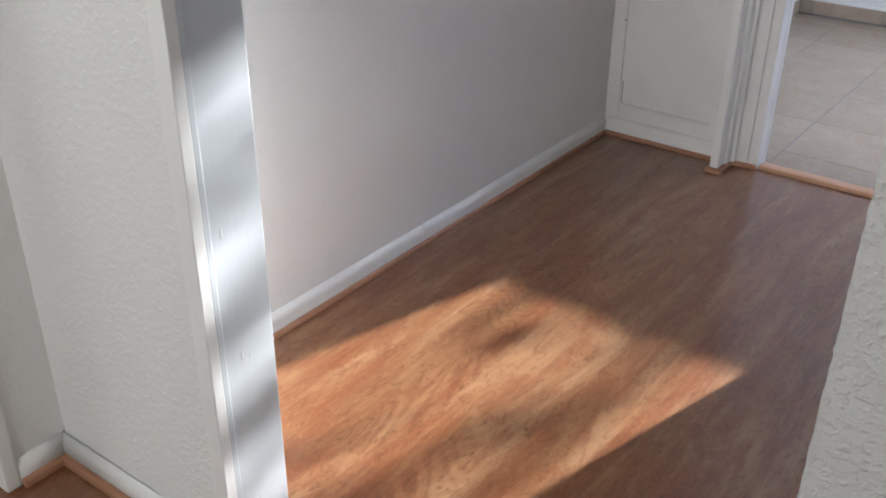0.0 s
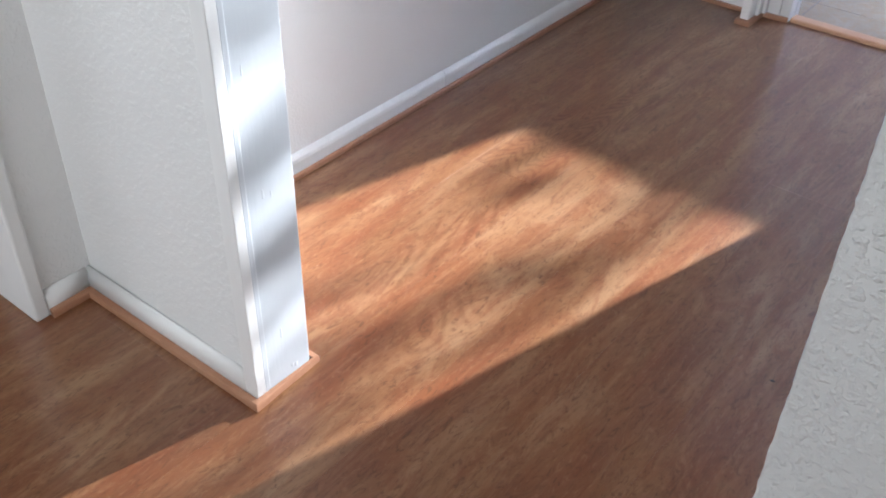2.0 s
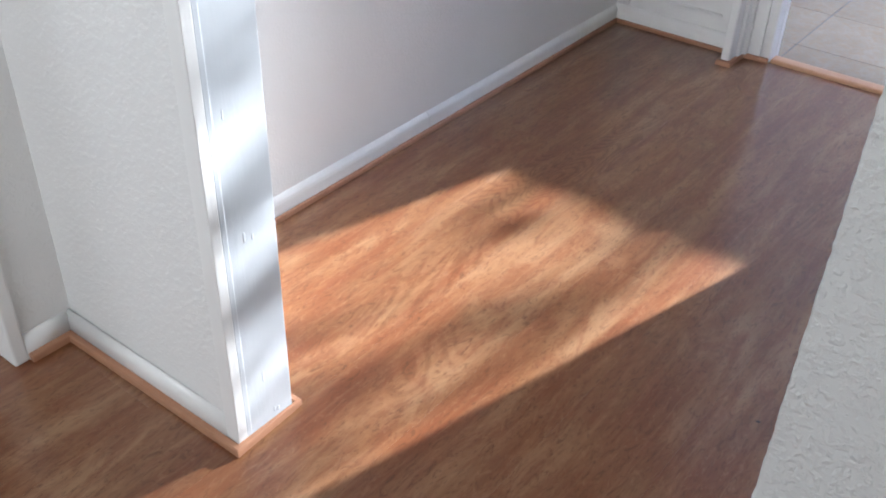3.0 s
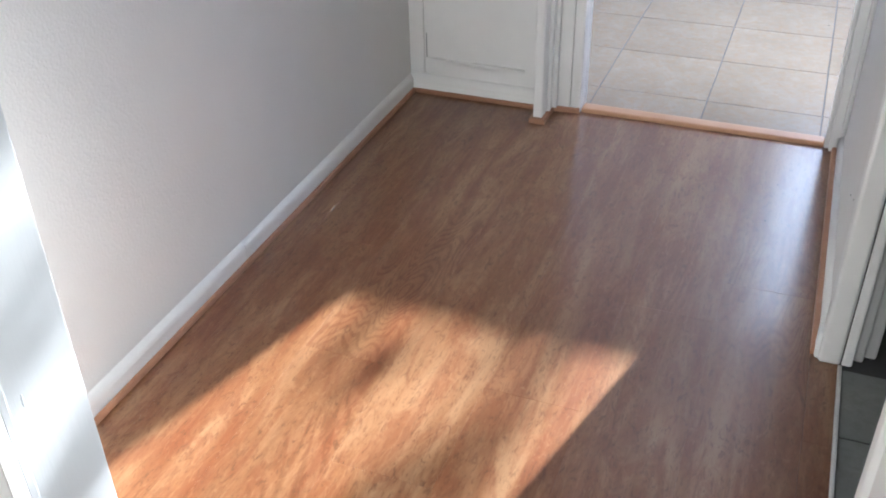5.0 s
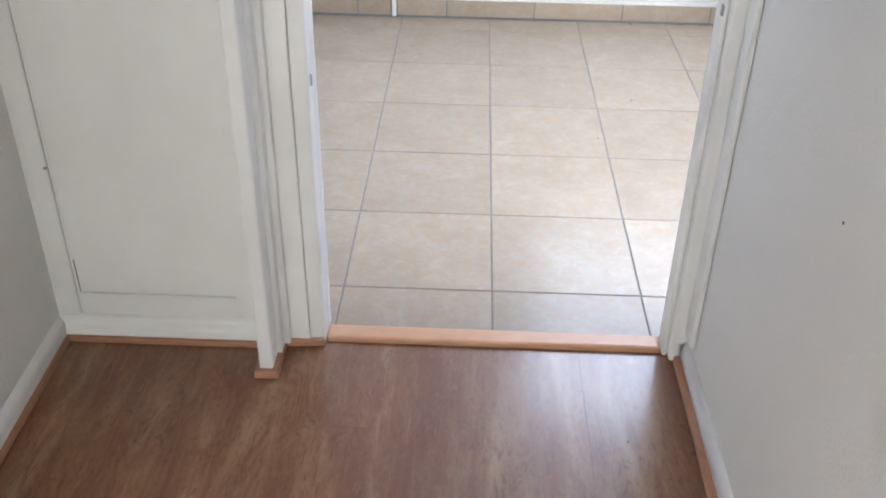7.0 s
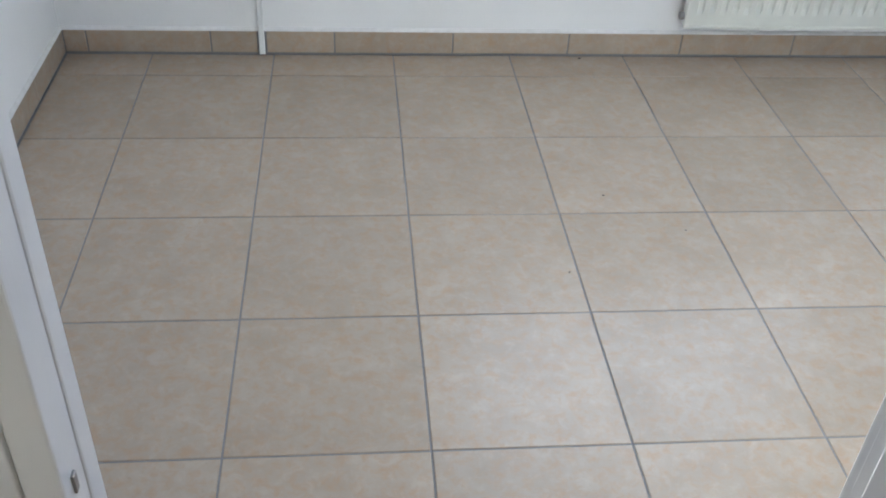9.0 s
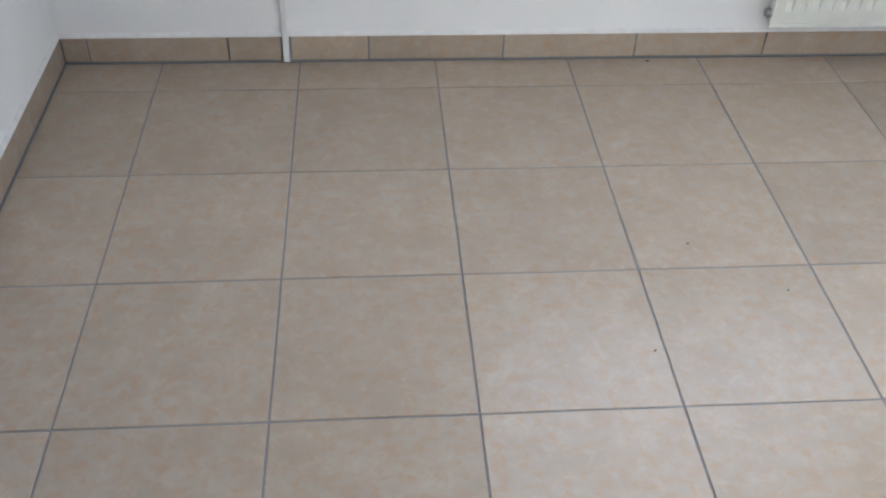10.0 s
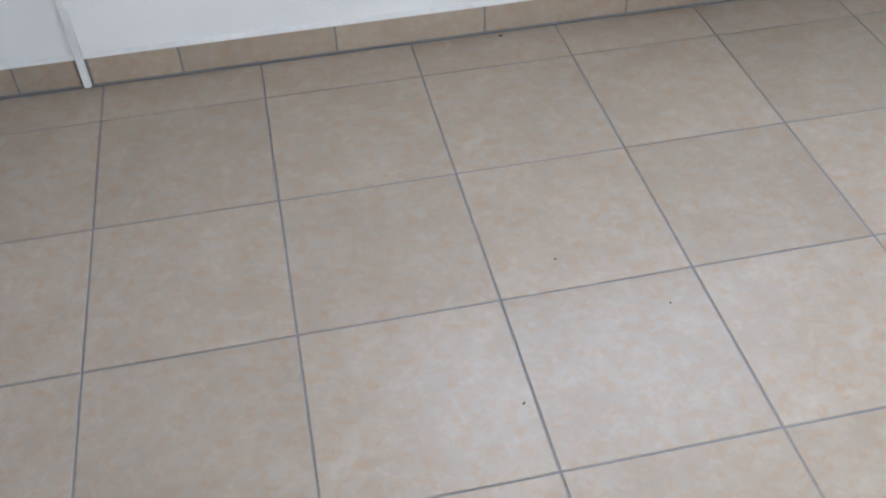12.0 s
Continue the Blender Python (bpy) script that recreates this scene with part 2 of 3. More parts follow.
def setting(name, bm, material, label, category, smooth=False):
    return tagged(part(name, bm, material, smooth=smooth), label, category, kind="structure")


def empty(name, label, category, kind="", place=(0, 0, 0)):
    ob = new(name)
    ob.location = place
    return tagged(ob, label, category, kind=kind)


# ---- plan ----
H = 2.50                      # ceiling height
XL = -0.889                   # hall's left wall
XR = 0.391                    # hall's right wall
YK = -0.212                   # hall face of the kitchen partition
KX0, KX1, KY0, KY1 = -0.906, 2.30, -0.118, 1.805
DX0, DX1, DH = -0.344, 0.361, 1.98   # kitchen doorway
SY0, SY1 = -2.320, -2.204     # stub wall across the hall
RX1, RY0 = 2.10, -5.20        # rear space

# walls of the hall
def askew(bm):
    """Lets the wall run 20 mm out of square towards the stub wall."""
    for v in bm.verts:
        v.co.x += 0.020 * min(1.0, max(0.0, (-0.25 - v.co.y) / 1.6))
    return bm


setting("wall_hall_west", askew(solid(XL - 0.13, XL, SY1, YK + 0.05, 0, H)), M_WALL, "off-white papered wall along the hall", "wall")
setting("wall_stub_west", solid(-0.90, -0.419, SY0, SY1, 0, H, 0.004), M_ROUGH, "white roughcast stub wall beside the passage", "wall")
def ragged_corner(x0, x1, y0, y1, top, r=0.004, seed=3):
    """A wall whose end has rounded corners, hand-trowelled unevenly up to breast height."""
    rnd = random.Random(seed)
    arc = [(1 - math.sin(a), 1 - math.cos(a)) for a in (radians(15 * k) for k in range(7))]
    plan = [(x0 + r * u, y1 - r * v) for v, u in reversed(arc)] + [(x0 + r * u, y0 + r * v) for u, v in reversed(arc)]
    bm, rings = bmesh.new(), []
    levels = [0.006 * k for k in range(200)] + [1.3, top]
    lump = 0.0
    for z in levels:
        lump = 0.5 * lump + rnd.gauss(0, 0.00035)
        ring = [bm.verts.new((x + lump + rnd.gauss(0, 0.00012), y + lump * 0.6, z)) for x, y in plan]
        rings.append([bm.verts.new((x1, y1, z))] + ring + [bm.verts.new((x1, y0, z))])
    for p, q in zip(rings, rings[1:]):
        for i in range(len(p)):
            k = (i + 1) % len(p)
            bm.faces.new((p[i], p[k], q[k], q[i]))
    bm.faces.new(rings[-1])
    bmesh.ops.recalc_face_normals(bm, faces=bm.faces)
    return bm


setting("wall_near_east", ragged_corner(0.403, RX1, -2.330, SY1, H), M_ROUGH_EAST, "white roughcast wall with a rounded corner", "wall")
setting("wall_lintel", solid(-0.419, 0.403, SY0, SY1, 2.1, H), M_ROUGH, "white roughcast lintel over the passage", "wall")
setting("wall_hall_east", solid(XR, XR + 0.10, -1.110, YK, 0, H), M_WALL, "white papered wall beside the kitchen doorway", "wall")
setting("wall_hall_east_near", solid(0.41, 0.51, SY1, -1.875, 0, H), M_WALL, "white papered wall beside the bathroom doorway", "wall")
setting("wall_bath_lintel", solid(0.40, 0.51, -1.875, -1.110, 2.0, H), M_WALL, "white wall above the bathroom doorway", "wall")
# kitchen partition
setting("wall_partition_west", solid(-1.01, -0.375, YK + 0.05, KY0, 0, H), M_KWALL, "white partition wall behind the panelling", "wall")
setting("wall_partition_east", solid(0.375, KX1, YK, KY0, 0, H), M_KWALL, "white partition wall of the kitchen", "wall")
setting("wall_partition_top", solid(-0.375, 0.375, YK, KY0, DH + 0.03, H), M_KWALL, "white wall above the kitchen doorway", "wall")
# kitchen
WX0, WX1, WZ0, WZ1 = 0.180, 1.75, 0.915, 2.27
WT = 0.24
setting("wall_kitchen_west", solid(KX0 - 0.12, KX0, KY0, KY1 + WT, 0, H), M_KWALL, "white painted kitchen side wall", "wall")
setting("wall_kitchen_east", solid(KX1, KX1 + 0.12, YK, KY1 + WT, 0, H), M_KWALL, "white painted kitchen side wall", "wall")
for name, box, what in (("wall_kitchen_north_west", (KX0, WX0, 0, H), "beside the window"), ("wall_kitchen_north_east", (WX1, KX1, 0, H), "beside the window"),
                        ("wall_kitchen_north", (WX0, WX1, 0, WZ0), "below the window"), ("wall_kitchen_north_top", (WX0, WX1, WZ1, H), "above the window")):
    setting(name, solid(box[0], box[1], KY1, KY1 + WT, box[2], box[3]), M_KWALL, "white painted kitchen wall " + what, "wall")
# bathroom
setting("wall_bath_east", solid(1.90, 2.0, SY1, YK, 0, H), M_KWALL, "white bathroom wall", "wall")
# rear space
setting("wall_rear_west", solid(-0.98, -0.880, -2.425, SY0, 0, H), M_ROUGH, "white wall beside a doorway", "wall")
setting("wall_rear_west_far", solid(-0.98, -0.880, RY0, -3.24, 0, H), M_ROUGH, "white wall beside a doorway", "wall")
setting("wall_rear_west_top", solid(-0.98, -0.880, -3.24, -2.425, 2.03, H), M_ROUGH, "white wall above a doorway", "wall")
setting("wall_rear_east", solid(RX1, RX1 + 0.12, RY0, SY1, 0, H), M_WALL, "white wall of the rear space", "wall")
# unseen wall; its opening is made up for the rear fill lamp
rs = solid(-0.98, -0.70, RY0 - 0.12, RY0, 0, H)
solid(1.00, RX1, RY0 - 0.12, RY0, 0, H, bm=rs)
solid(-0.70, 1.00, RY0 - 0.12, RY0, 0, 0.9, bm=rs)
solid(-0.70, 1.00, RY0 - 0.12, RY0, 2.2, H, bm=rs)
setting("wall_rear_south", rs, M_WALL, "white wall with a window opening", "wall")
# side room behind the left doorway, with a window
setting("wall_side_north", solid(-2.40, -0.98, -1.72, -1.60, 0, H), M_WALL, "white wall of the side room", "wall")
setting("wall_side_south", solid(-2.40, -0.98, RY0 - 0.12, RY0, 0, H), M_WALL, "white wall of the side room", "wall")
sw = solid(-2.52, -2.40, RY0, -4.50, 0, H)
solid(-2.52, -2.40, -3.20, -1.60, 0, H, bm=sw)
solid(-2.52, -2.40, -4.50, -3.20, 0, 0.9, bm=sw)
solid(-2.52, -2.40, -4.50, -3.20, 2.2, H, bm=sw)
setting("wall_side_west", sw, M_WALL, "white wall with a window opening", "wall")
setting("ceiling", solid(-2.52, KX1 + 0.12, RY0 - 0.2, KY1 + WT, H, H + 0.1), M_CEIL, "white painted ceiling", "ceiling")

# bases under the floors
setting("floor_base", solid(-2.52, KX1 + 0.12, RY0 - 0.2, KY1 + WT, -0.15, -0.012), M_GROUT, "screed under the floors", "floor")


# ---- skirting boards and beading ----
BB = [(0, 0.0), (0.012, 0.0), (0.012, 0.036), (0.010, 0.044), (0.006, 0.050), (0.002, 0.054), (0, 0.055)]
BEAD = [(0, 0.0), (0.012, 0.0), (0.0125, 0.004), (0.0115, 0.013), (0.0095, 0.0155), (0, 0.016)]


def skirting(name, a, b, out, label):
    return setting(name, swept(BB, [(a, out), (b, out)]), M_PAINT, label, "baseboard", True)


THIN_BEAD = [(a * 0.7, b * 0.75) for a, b in BEAD]


def beading(name, stations, profile=BEAD):
    return setting(name, swept(profile, stations), M_BEAD, "reddish wooden beading along the laminate edge", "trim")


bb = empty("baseboard_west", "white skirting board with a butt joint, along the hall wall", "baseboard", "structure")
part("board", askew(swept(BB, [((XL, SY1, 0), (1, 0, 0)), ((XL, -1.2425, 0), (1, 0, 0))])), M_PAINT, bb)
part("board", askew(swept(BB, [((XL, -1.2405, 0), (1, 0, 0)), ((XL, -0.215, 0), (1, 0, 0))])), M_PAINT, bb)
skirting("baseboard_stub", (-0.880, SY0 - 0.004, 0), (-0.432, SY0, 0), (0, -1, 0), "white skirting board on the stub wall")
skirting("baseboard_stub_side", (-0.880, -2.425, 0), (-0.880, SY0 - 0.012, 0), (1, 0, 0), "short white skirting board beside the doorway")
skirting("baseboard_stub_back", (XL + 0.032, SY1, 0), (-0.425, SY1, 0), (0, 1, 0), "white skirting board behind the stub wall")
skirting("baseboard_east", (XR, -1.135, 0), (XR, -0.225, 0), (-1, 0, 0), "white skirting board beside the kitchen doorway")

b0 = XL + 0.012
beading("trim_bead_west", [((b0 + 0.020, SY1 + 0.012, 0), (1, 0, 0)), ((b0 + 0.020, -1.85, 0), (1, 0, 0)), ((b0, -0.221, 0), (1, -1, 0)), ((-0.474, -0.221, 0), (0, -1, 0))], THIN_BEAD)
beading("trim_bead_pilaster", [((-0.461, -0.221, 0), (-1, 0, 0)), ((-0.461, -0.311, 0), (-0.6, -1, 0)), ((-0.432, -0.311, 0), (0.9, -1, 0)), ((-0.432, -0.213, 0), (0.9, -0.6, 0)), ((-0.345, -0.2085, 0), (0, -0.5, 0))])
beading("trim_bead_stub", [((-0.868, -2.425, 0), (1, 0, 0)), ((-0.868, SY0 - 0.016, 0), (1, -1, 0)), ((-0.400, SY0 - 0.012, 0), (1, -1, 0)), ((-0.400, SY1 + 0.005, 0), (0.3, 1, 0)), ((-0.45, SY1 + 0.005, 0), (0, 1, 0))])
beading("trim_bead_east", [((XR - 0.012, -1.140, 0), (-1, 0, 0)), ((XR - 0.012, -0.225, 0), (-1, 0, 0))])

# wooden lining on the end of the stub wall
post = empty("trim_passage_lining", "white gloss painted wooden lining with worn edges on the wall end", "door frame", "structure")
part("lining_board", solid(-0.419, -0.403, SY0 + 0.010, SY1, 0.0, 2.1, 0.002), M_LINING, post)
part("edge_strip", solid(-0.431, -0.400, SY0 - 0.010, SY0 + 0.0098, 0.0, 2.1, 0.0015), M_PAINT, post)
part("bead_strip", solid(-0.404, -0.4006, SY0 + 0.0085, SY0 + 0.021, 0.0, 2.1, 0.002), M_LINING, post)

def paint_run(y, z, w, h):
    """A hardened run of paint on the lining's face."""
    bm = bmesh.new()
    bmesh.ops.create_icosphere(bm, subdivisions=2, radius=1.0)
    for v in bm.verts:
        k = 1.0 + 0.35 * v.co.z
        v.co = Vector((-0.4032 + 0.0006 * v.co.x, y + w * v.co.y / k, z + h * v.co.z))
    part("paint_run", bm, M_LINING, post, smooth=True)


for y, z, w, h in ((-2.268, 0.402, 0.0025, 0.010), (-2.252, 0.395, 0.002, 0.006), (-2.262, 0.118, 0.002, 0.013), (-2.236, 0.026, 0.004, 0.006), (-2.245, 0.030, 0.0025, 0.005), (-2.281, 0.61, 0.002, 0.009)):
    paint_run(y, z, w, h)

# ---- panelling beside the kitchen doorway ----
panel = empty("panelling", "white painted wooden panelling with a framed field and screw holes", "panelling", "structure")
part("field", solid(-0.834, -0.463, -0.2085, -0.160, 0.055, H, 0.0015), M_PANEL, panel)
part("stile", solid(XL, -0.842, -0.2105, -0.160, 0.055, H, 0.002), M_PANEL, panel)
part("bead", solid(-0.8335, -0.518, -0.2150, -0.2083, 0.103, 0.114, 0.003, 3), M_PANEL, panel)
part("bead", solid(-0.8415, -0.8335, -0.2070, -0.160, 0.056, 2.37, 0.002), M_PANEL, panel)
part("gap", solid(-0.8341, -0.8325, -0.2092, -0.2080, 0.114, 0.190), M_DARK, panel, "dark open joint")
BASE = [(0, 0.0), (0.014, 0.0), (0.014, 0.028), (0.011, 0.036), (0.011, 0.048), (0.008, 0.055), (0.003, 0.059), (0, 0.060)]
part("base_rail", swept(BASE, [((XL, -0.207, 0), (0, -1, 0)), ((-0.463, -0.207, 0), (0, -1, 0))]), M_PAINT, panel)
part("backing", solid(XL, -0.463, -0.207, -0.160, 0.0, 0.055), M_PANEL, panel)
for x, z in ((-0.482, 0.257), (-0.845, 0.394), (-0.477, 0.522), (-0.844, 0.80), (-0.479, 1.05)):
    part("screw", tube((x, -0.2090, z), (x, -0.2123, z), 0.0032), M_STEEL, panel, "small steel screw head")

pil = empty("trim_pilaster", "white painted casing board standing proud beside the doorway", "door frame", "structure")
part("casing_board", solid(-0.460, -0.432, -0.311, -0.160, 0.014, 2.12, 0.004), M_PAINT, pil)
part("cover_strip", solid(-0.434, -0.423, -0.262, -0.202, 0.016, 2.12, 0.0018), M_PAINT, pil)
part("cover_strip", solid(-0.425, -0.412, -0.232, -0.202, 0.016, 2.12, 0.0018), M_PAINT, pil)

# ---- kitchen door frame ----
fr = empty("door_frame_1", "white gloss painted wooden door frame of the kitchen doorway", "door frame", "structure")
part("architrave", solid(-0.416, -0.375, -0.2125, -0.160, 0.0, 2.06, 0.0018), M_PAINT, fr)
part("architrave", solid(-0.3745, DX0, -0.2075, -0.160, 0.0, 2.01, 0.0025), M_PAINT, fr)
part("lining", solid(-0.376, DX0 - 0.010, -0.160, KY0 + 0.004, 0.0, 2.0, 0.003), M_PAINT, fr)
part("stop", solid(DX0 - 0.010, DX0 + 0.001, -0.160, -0.128, 0.0, 1.985, 0.003), M_PAINT, fr)
part("architrave", solid(0.3465, 0.357, -0.2085, -0.160, 0.0, 2.01, 0.004), M_PAINT, fr)
part("architrave", solid(0.357, XR - 0.001, -0.2275, -0.160, 0.045, 2.06, 0.004, 3), M_PAINT, fr)
part("cover_board", solid(0.380, XR - 0.0008, -0.278, -0.2277, 0.075, 2.06, 0.004, 3), M_PAINT, fr)
part("architrave_foot", solid(0.357, 0.378, -0.226, -0.160, 0.0, 0.052, 0.006), M_PAINT, fr)
part("lining", solid(0.363, 0.378, -0.160, KY0 + 0.004, 0.0, 2.0, 0.003), M_PAINT, fr)
part("stop", solid(DX1, 0.372, -0.160, -0.128, 0.0, 1.985, 0.003), M_PAINT, fr)
part("head", solid(-0.416, XR - 0.001, -0.2125, KY0 + 0.004, 2.0, 2.06, 0.003), M_PAINT, fr)
part("keep", solid(DX0 - 0.0005, DX0 + 0.0025, -0.190, -0.182, 0.564, 0.584, 0.0008), M_STEEL, fr, "small dark metal keep")
part("keep", solid(0.3445, 0.3485, -0.2095, -0.200, 0.716, 0.735, 0.0008), M_STEEL, fr, "small dark metal keep")
setting("threshold", solid(DX0 + 0.001, 0.346, -0.1985, -0.1545, -0.01, 0.0125, 0.006, 4), M_THRESH, "rounded beech wood threshold strip under the kitchen doorway", "threshold")

# open kitchen door
door = empty("door_1", "white painted door standing open in the kitchen", "door", "structure")
m = pose(-0.388, -0.098, 0, 0, 0, 119.5)
leaf = part("door_leaf", solid(0.0, 0.720, 0.0, 0.040, 0.008, 1.975, 0.003), M_PAINT, door)
for z in (0.24, 1.70):
    part("hinge", tube((-0.006, 0.004, z), (-0.006, 0.004, z + 0.09), 0.008), M_STEEL, door, "steel hinge")
knob = tube((0.665, 0.0, 1.05), (0.665, -0.045, 1.05), 0.009)
tube((0.670, -0.042, 1.05), (0.555, -0.042, 1.05), 0.009, knob)
part("handle", knob, M_STEEL, leaf, "steel lever handle")
door.matrix_world = m


# ---- bathroom doorway on the hall's right ----
bf = empty("door_frame_2", "white painted wooden door frame with rebates, of the dark bathroom", "door frame", "structure")
part("end_board", solid(0.382, 0.4245, -1.163, -1.111, 0.0, 2.05, 0.007, 4), M_PAINT, bf)
part("architrave", solid(0.3865, 0.392, -1.111, -1.066, 0.062, 2.05, 0.002), M_PAINT, bf)
part("foot_block", solid(0.374, 0.392, -1.153, -1.109, 0.0, 0.062, 0.005, 3), M_PAINT, bf)
# solid dark strip: the shade between the boards is given as colour
part("groove", solid(0.4245, 0.4263, -1.157, -1.111, 0.0, 2.0), M_DARK, bf, "dark strip coloured as the shade of a gap")
part("lining", solid(0.4263, 0.446, -1.160, -1.111, 0.0, 2.02, 0.004), M_PAINT, bf)
part("lining", solid(0.4475, 0.466, -1.138, -1.101, 0.0, 2.02, 0.004), M_PAINT, bf)
part("lining", solid(0.4675, 0.489, -1.120, -1.091, 0.0, 2.02, 0.004), M_PAINT, bf)
part("lining", solid(0.40, 0.515, -1.875, -1.845, 0.0, 2.02, 0.004), M_PAINT, bf)
part("head", solid(0.40, 0.515, -1.845, -1.163, 1.99, 2.05, 0.004), M_PAINT, bf)
setting("threshold_bath", solid(0.4205, 0.4285, -1.845, -1.164, -0.01, 0.005, 0.002), M_CAULK, "thin white edging strip between laminate and tiles", "threshold")

# ---- doorway in the rear left wall ----
lf = empty("door_frame_3", "white painted wooden door frame of the side room", "door frame", "structure")
part("lining", solid(-1.0, -0.868, -2.455, -2.425, 0.0, 2.03, 0.005), M_PAINT, lf)
part("lining", solid(-1.0, -0.868, -3.24, -3.21, 0.0, 2.03, 0.005), M_PAINT, lf)
part("head", solid(-1.0, -0.868, -3.21, -2.455, 2.0, 2.03, 0.004), M_PAINT, lf)

# ---- kitchen skirting tiles, pipe, radiator, window ----
SKH = 0.069


def tile_mesh(name, w, d, h, bevel=0.0012):
    bm = solid(-w / 2, w / 2, -d / 2, d / 2, -h, 0, bevel, 1)
    me = bpy.data.meshes.new(name)
    bm.to_mesh(me)
    bm.free()
    return me


def pieces(name, cells, parent, material, h, top=0.0, bevel=0.0012, uneven=0.0003):
    """Pieces on a flat floor, each cell (x0, x1, y0, y1); alike sizes share a mesh."""
    meshes = {}
    for x0, x1, y0, y1 in cells:
        key = (round(x1 - x0, 3), round(y1 - y0, 3))
        if key not in meshes:
            meshes[key] = tile_mesh(name, *key, h, bevel)
            meshes[key].materials.append(material)
        ob = new(name, meshes[key])
        ob.location = ((x0 + x1) / 2, (y0 + y1) / 2, top + random.uniform(-uneven, uneven))
        ob.parent = parent


sk = empty("baseboard_kitchen", "row of beige skirting tiles with grey joints at the kitchen wall", "skirting tiles", "structure")
part("grout_bed", solid(KX0, KX1, KY1 - 0.005, KY1, -0.01, SKH - 0.001), M_GROUT, sk)
part("grout_bed", solid(KX0, KX0 + 0.005, KY0, KY1 - 0.005, -0.01, SKH - 0.001), M_GROUT, sk)
cuts = [-0.898, -0.837, -0.504, -0.3755]
cuts2 = [-0.353, -0.164, 0.169, 0.502, 0.834, 1.171, 1.505, 1.838, 2.171, 2.30]
for row in (cuts, cuts2):
    for a, b in zip(row, row[1:]):
        part("skirting_tile", solid(a + 0.0022, b - 0.0022, KY1 - 0.0085, KY1 - 0.001, 0.006, SKH, 0.001, 1), M_TILE, sk)
ycuts = [KY0, 0.18, 0.515, 0.850, 1.177, 1.506, 1.796]
for a, b in zip(ycuts, ycuts[1:]):
    part("skirting_tile", solid(KX0 + 0.001, KX0 + 0.0085, a + 0.0022, b - 0.0022, 0.006, SKH, 0.001, 1), M_TILE, sk)
CK = [(0, 0.0), (0.0085, 0.0), (0.006, 0.004), (0.0, 0.009)]
setting("trim_caulk", swept(CK, [((KX0, KY0, SKH), (1, 0, 0)), ((KX0, KY1, SKH), (1, -1, 0)), ((KX1, KY1, SKH), (0, -1, 0))]), M_CAULK, "white bead of filler above the skirting tiles", "trim")

pipe = empty("conduit", "narrow white plastic cable conduit running up the kitchen wall", "conduit")
part("channel", solid(-0.3725, -0.3570, KY1 - 0.013, KY1 + 0.001, 0.001, 2.45, 0.002), M_PVC, pipe)
part("cover", solid(-0.3715, -0.3580, KY1 - 0.0165, KY1 - 0.013, 0.003, 2.45, 0.0015), M_PVC, pipe)

rad = empty("radiator", "cream enamelled panel radiator with vertical flutes below the window", "radiator")
RXA, RXB, RZ0, RZ1, RYF = 0.814, 1.715, 0.114, 0.70, KY1 - 0.058
sheet = bmesh.new()
step, steps = 0.0335, 25
prof = []
for i in range(steps):
    x = RXA + 0.018 + i * step
    prof += [(x, 0.0), (x + 0.010, 0.0), (x + 0.0145, 0.007), (x + 0.025, 0.007), (x + 0.0295, 0.0)]
prof = [(RXA, 0.0)] + prof + [(RXB, 0.0)]
levels = [(RZ0, 0.0, 0), (RZ0 + 0.035, 0.0, 0), (RZ0 + 0.055, 1.0, 0), (RZ1 - 0.055, 1.0, 0), (RZ1 - 0.035, 0.0, 0), (RZ1, 0.0, 0)]
grid = [[sheet.verts.new((x, RYF + d * k, z)) for x, d in prof] for z, k, _ in levels]
for r, s in zip(grid, grid[1:]):
    for i in range(len(prof) - 1):
        sheet.faces.new((r[i], r[i + 1], s[i + 1], s[i]))
part("front_panel", sheet, M_RAD, rad)
part("back_panel", solid(RXA, RXB, RYF + 0.0085, RYF + 0.020, RZ0 + 0.002, RZ1 - 0.002, 0.003), M_RAD, rad)
part("edge_seam", solid(RXA - 0.004, RXB + 0.004, RYF - 0.003, RYF + 0.010, RZ0 - 0.006, RZ0 + 0.004, 0.002), M_RAD, rad)
part("edge_seam", solid(RXA - 0.004, RXB + 0.004, RYF - 0.003, RYF + 0.010, RZ1 - 0.004, RZ1 + 0.006, 0.002), M_RAD, rad)
for x in (RXA - 0.004, RXB - 0.004):
    part("side_edge", solid(x, x + 0.008, RYF - 0.002, RYF + 0.022, RZ0, RZ1, 0.003), M_RAD, rad)
part("end_cap", tube((RXA - 0.004, RYF + 0.012, RZ0 + 0.028), (RXA - 0.016, RYF + 0.012, RZ0 + 0.028), 0.011), M_STEEL, rad, "dark steel end plug")
for x in (RXA + 0.15, RXB - 0.15):
    part("bracket", solid(x, x + 0.03, RYF + 0.018, KY1 + 0.002, RZ0 + 0.05, RZ1 - 0.05, 0.002), M_RAD, rad)

win = empty("window_1", "white kitchen window above the radiator", "window", "structure")
GY = KY1 + 0.10
for x0, x1, z0, z1 in ((WX0, WX0 + 0.085, WZ0, WZ1), (WX1 - 0.085, WX1, WZ0, WZ1), (WX0 + 0.085, WX1 - 0.085, WZ0, WZ0 + 0.085), (WX0 + 0.085, WX1 - 0.085, WZ1 - 0.085, WZ1)):
    part("window_frame", solid(x0, x1, GY, GY + 0.07, z0, z1, 0.004), M_PVC, win)
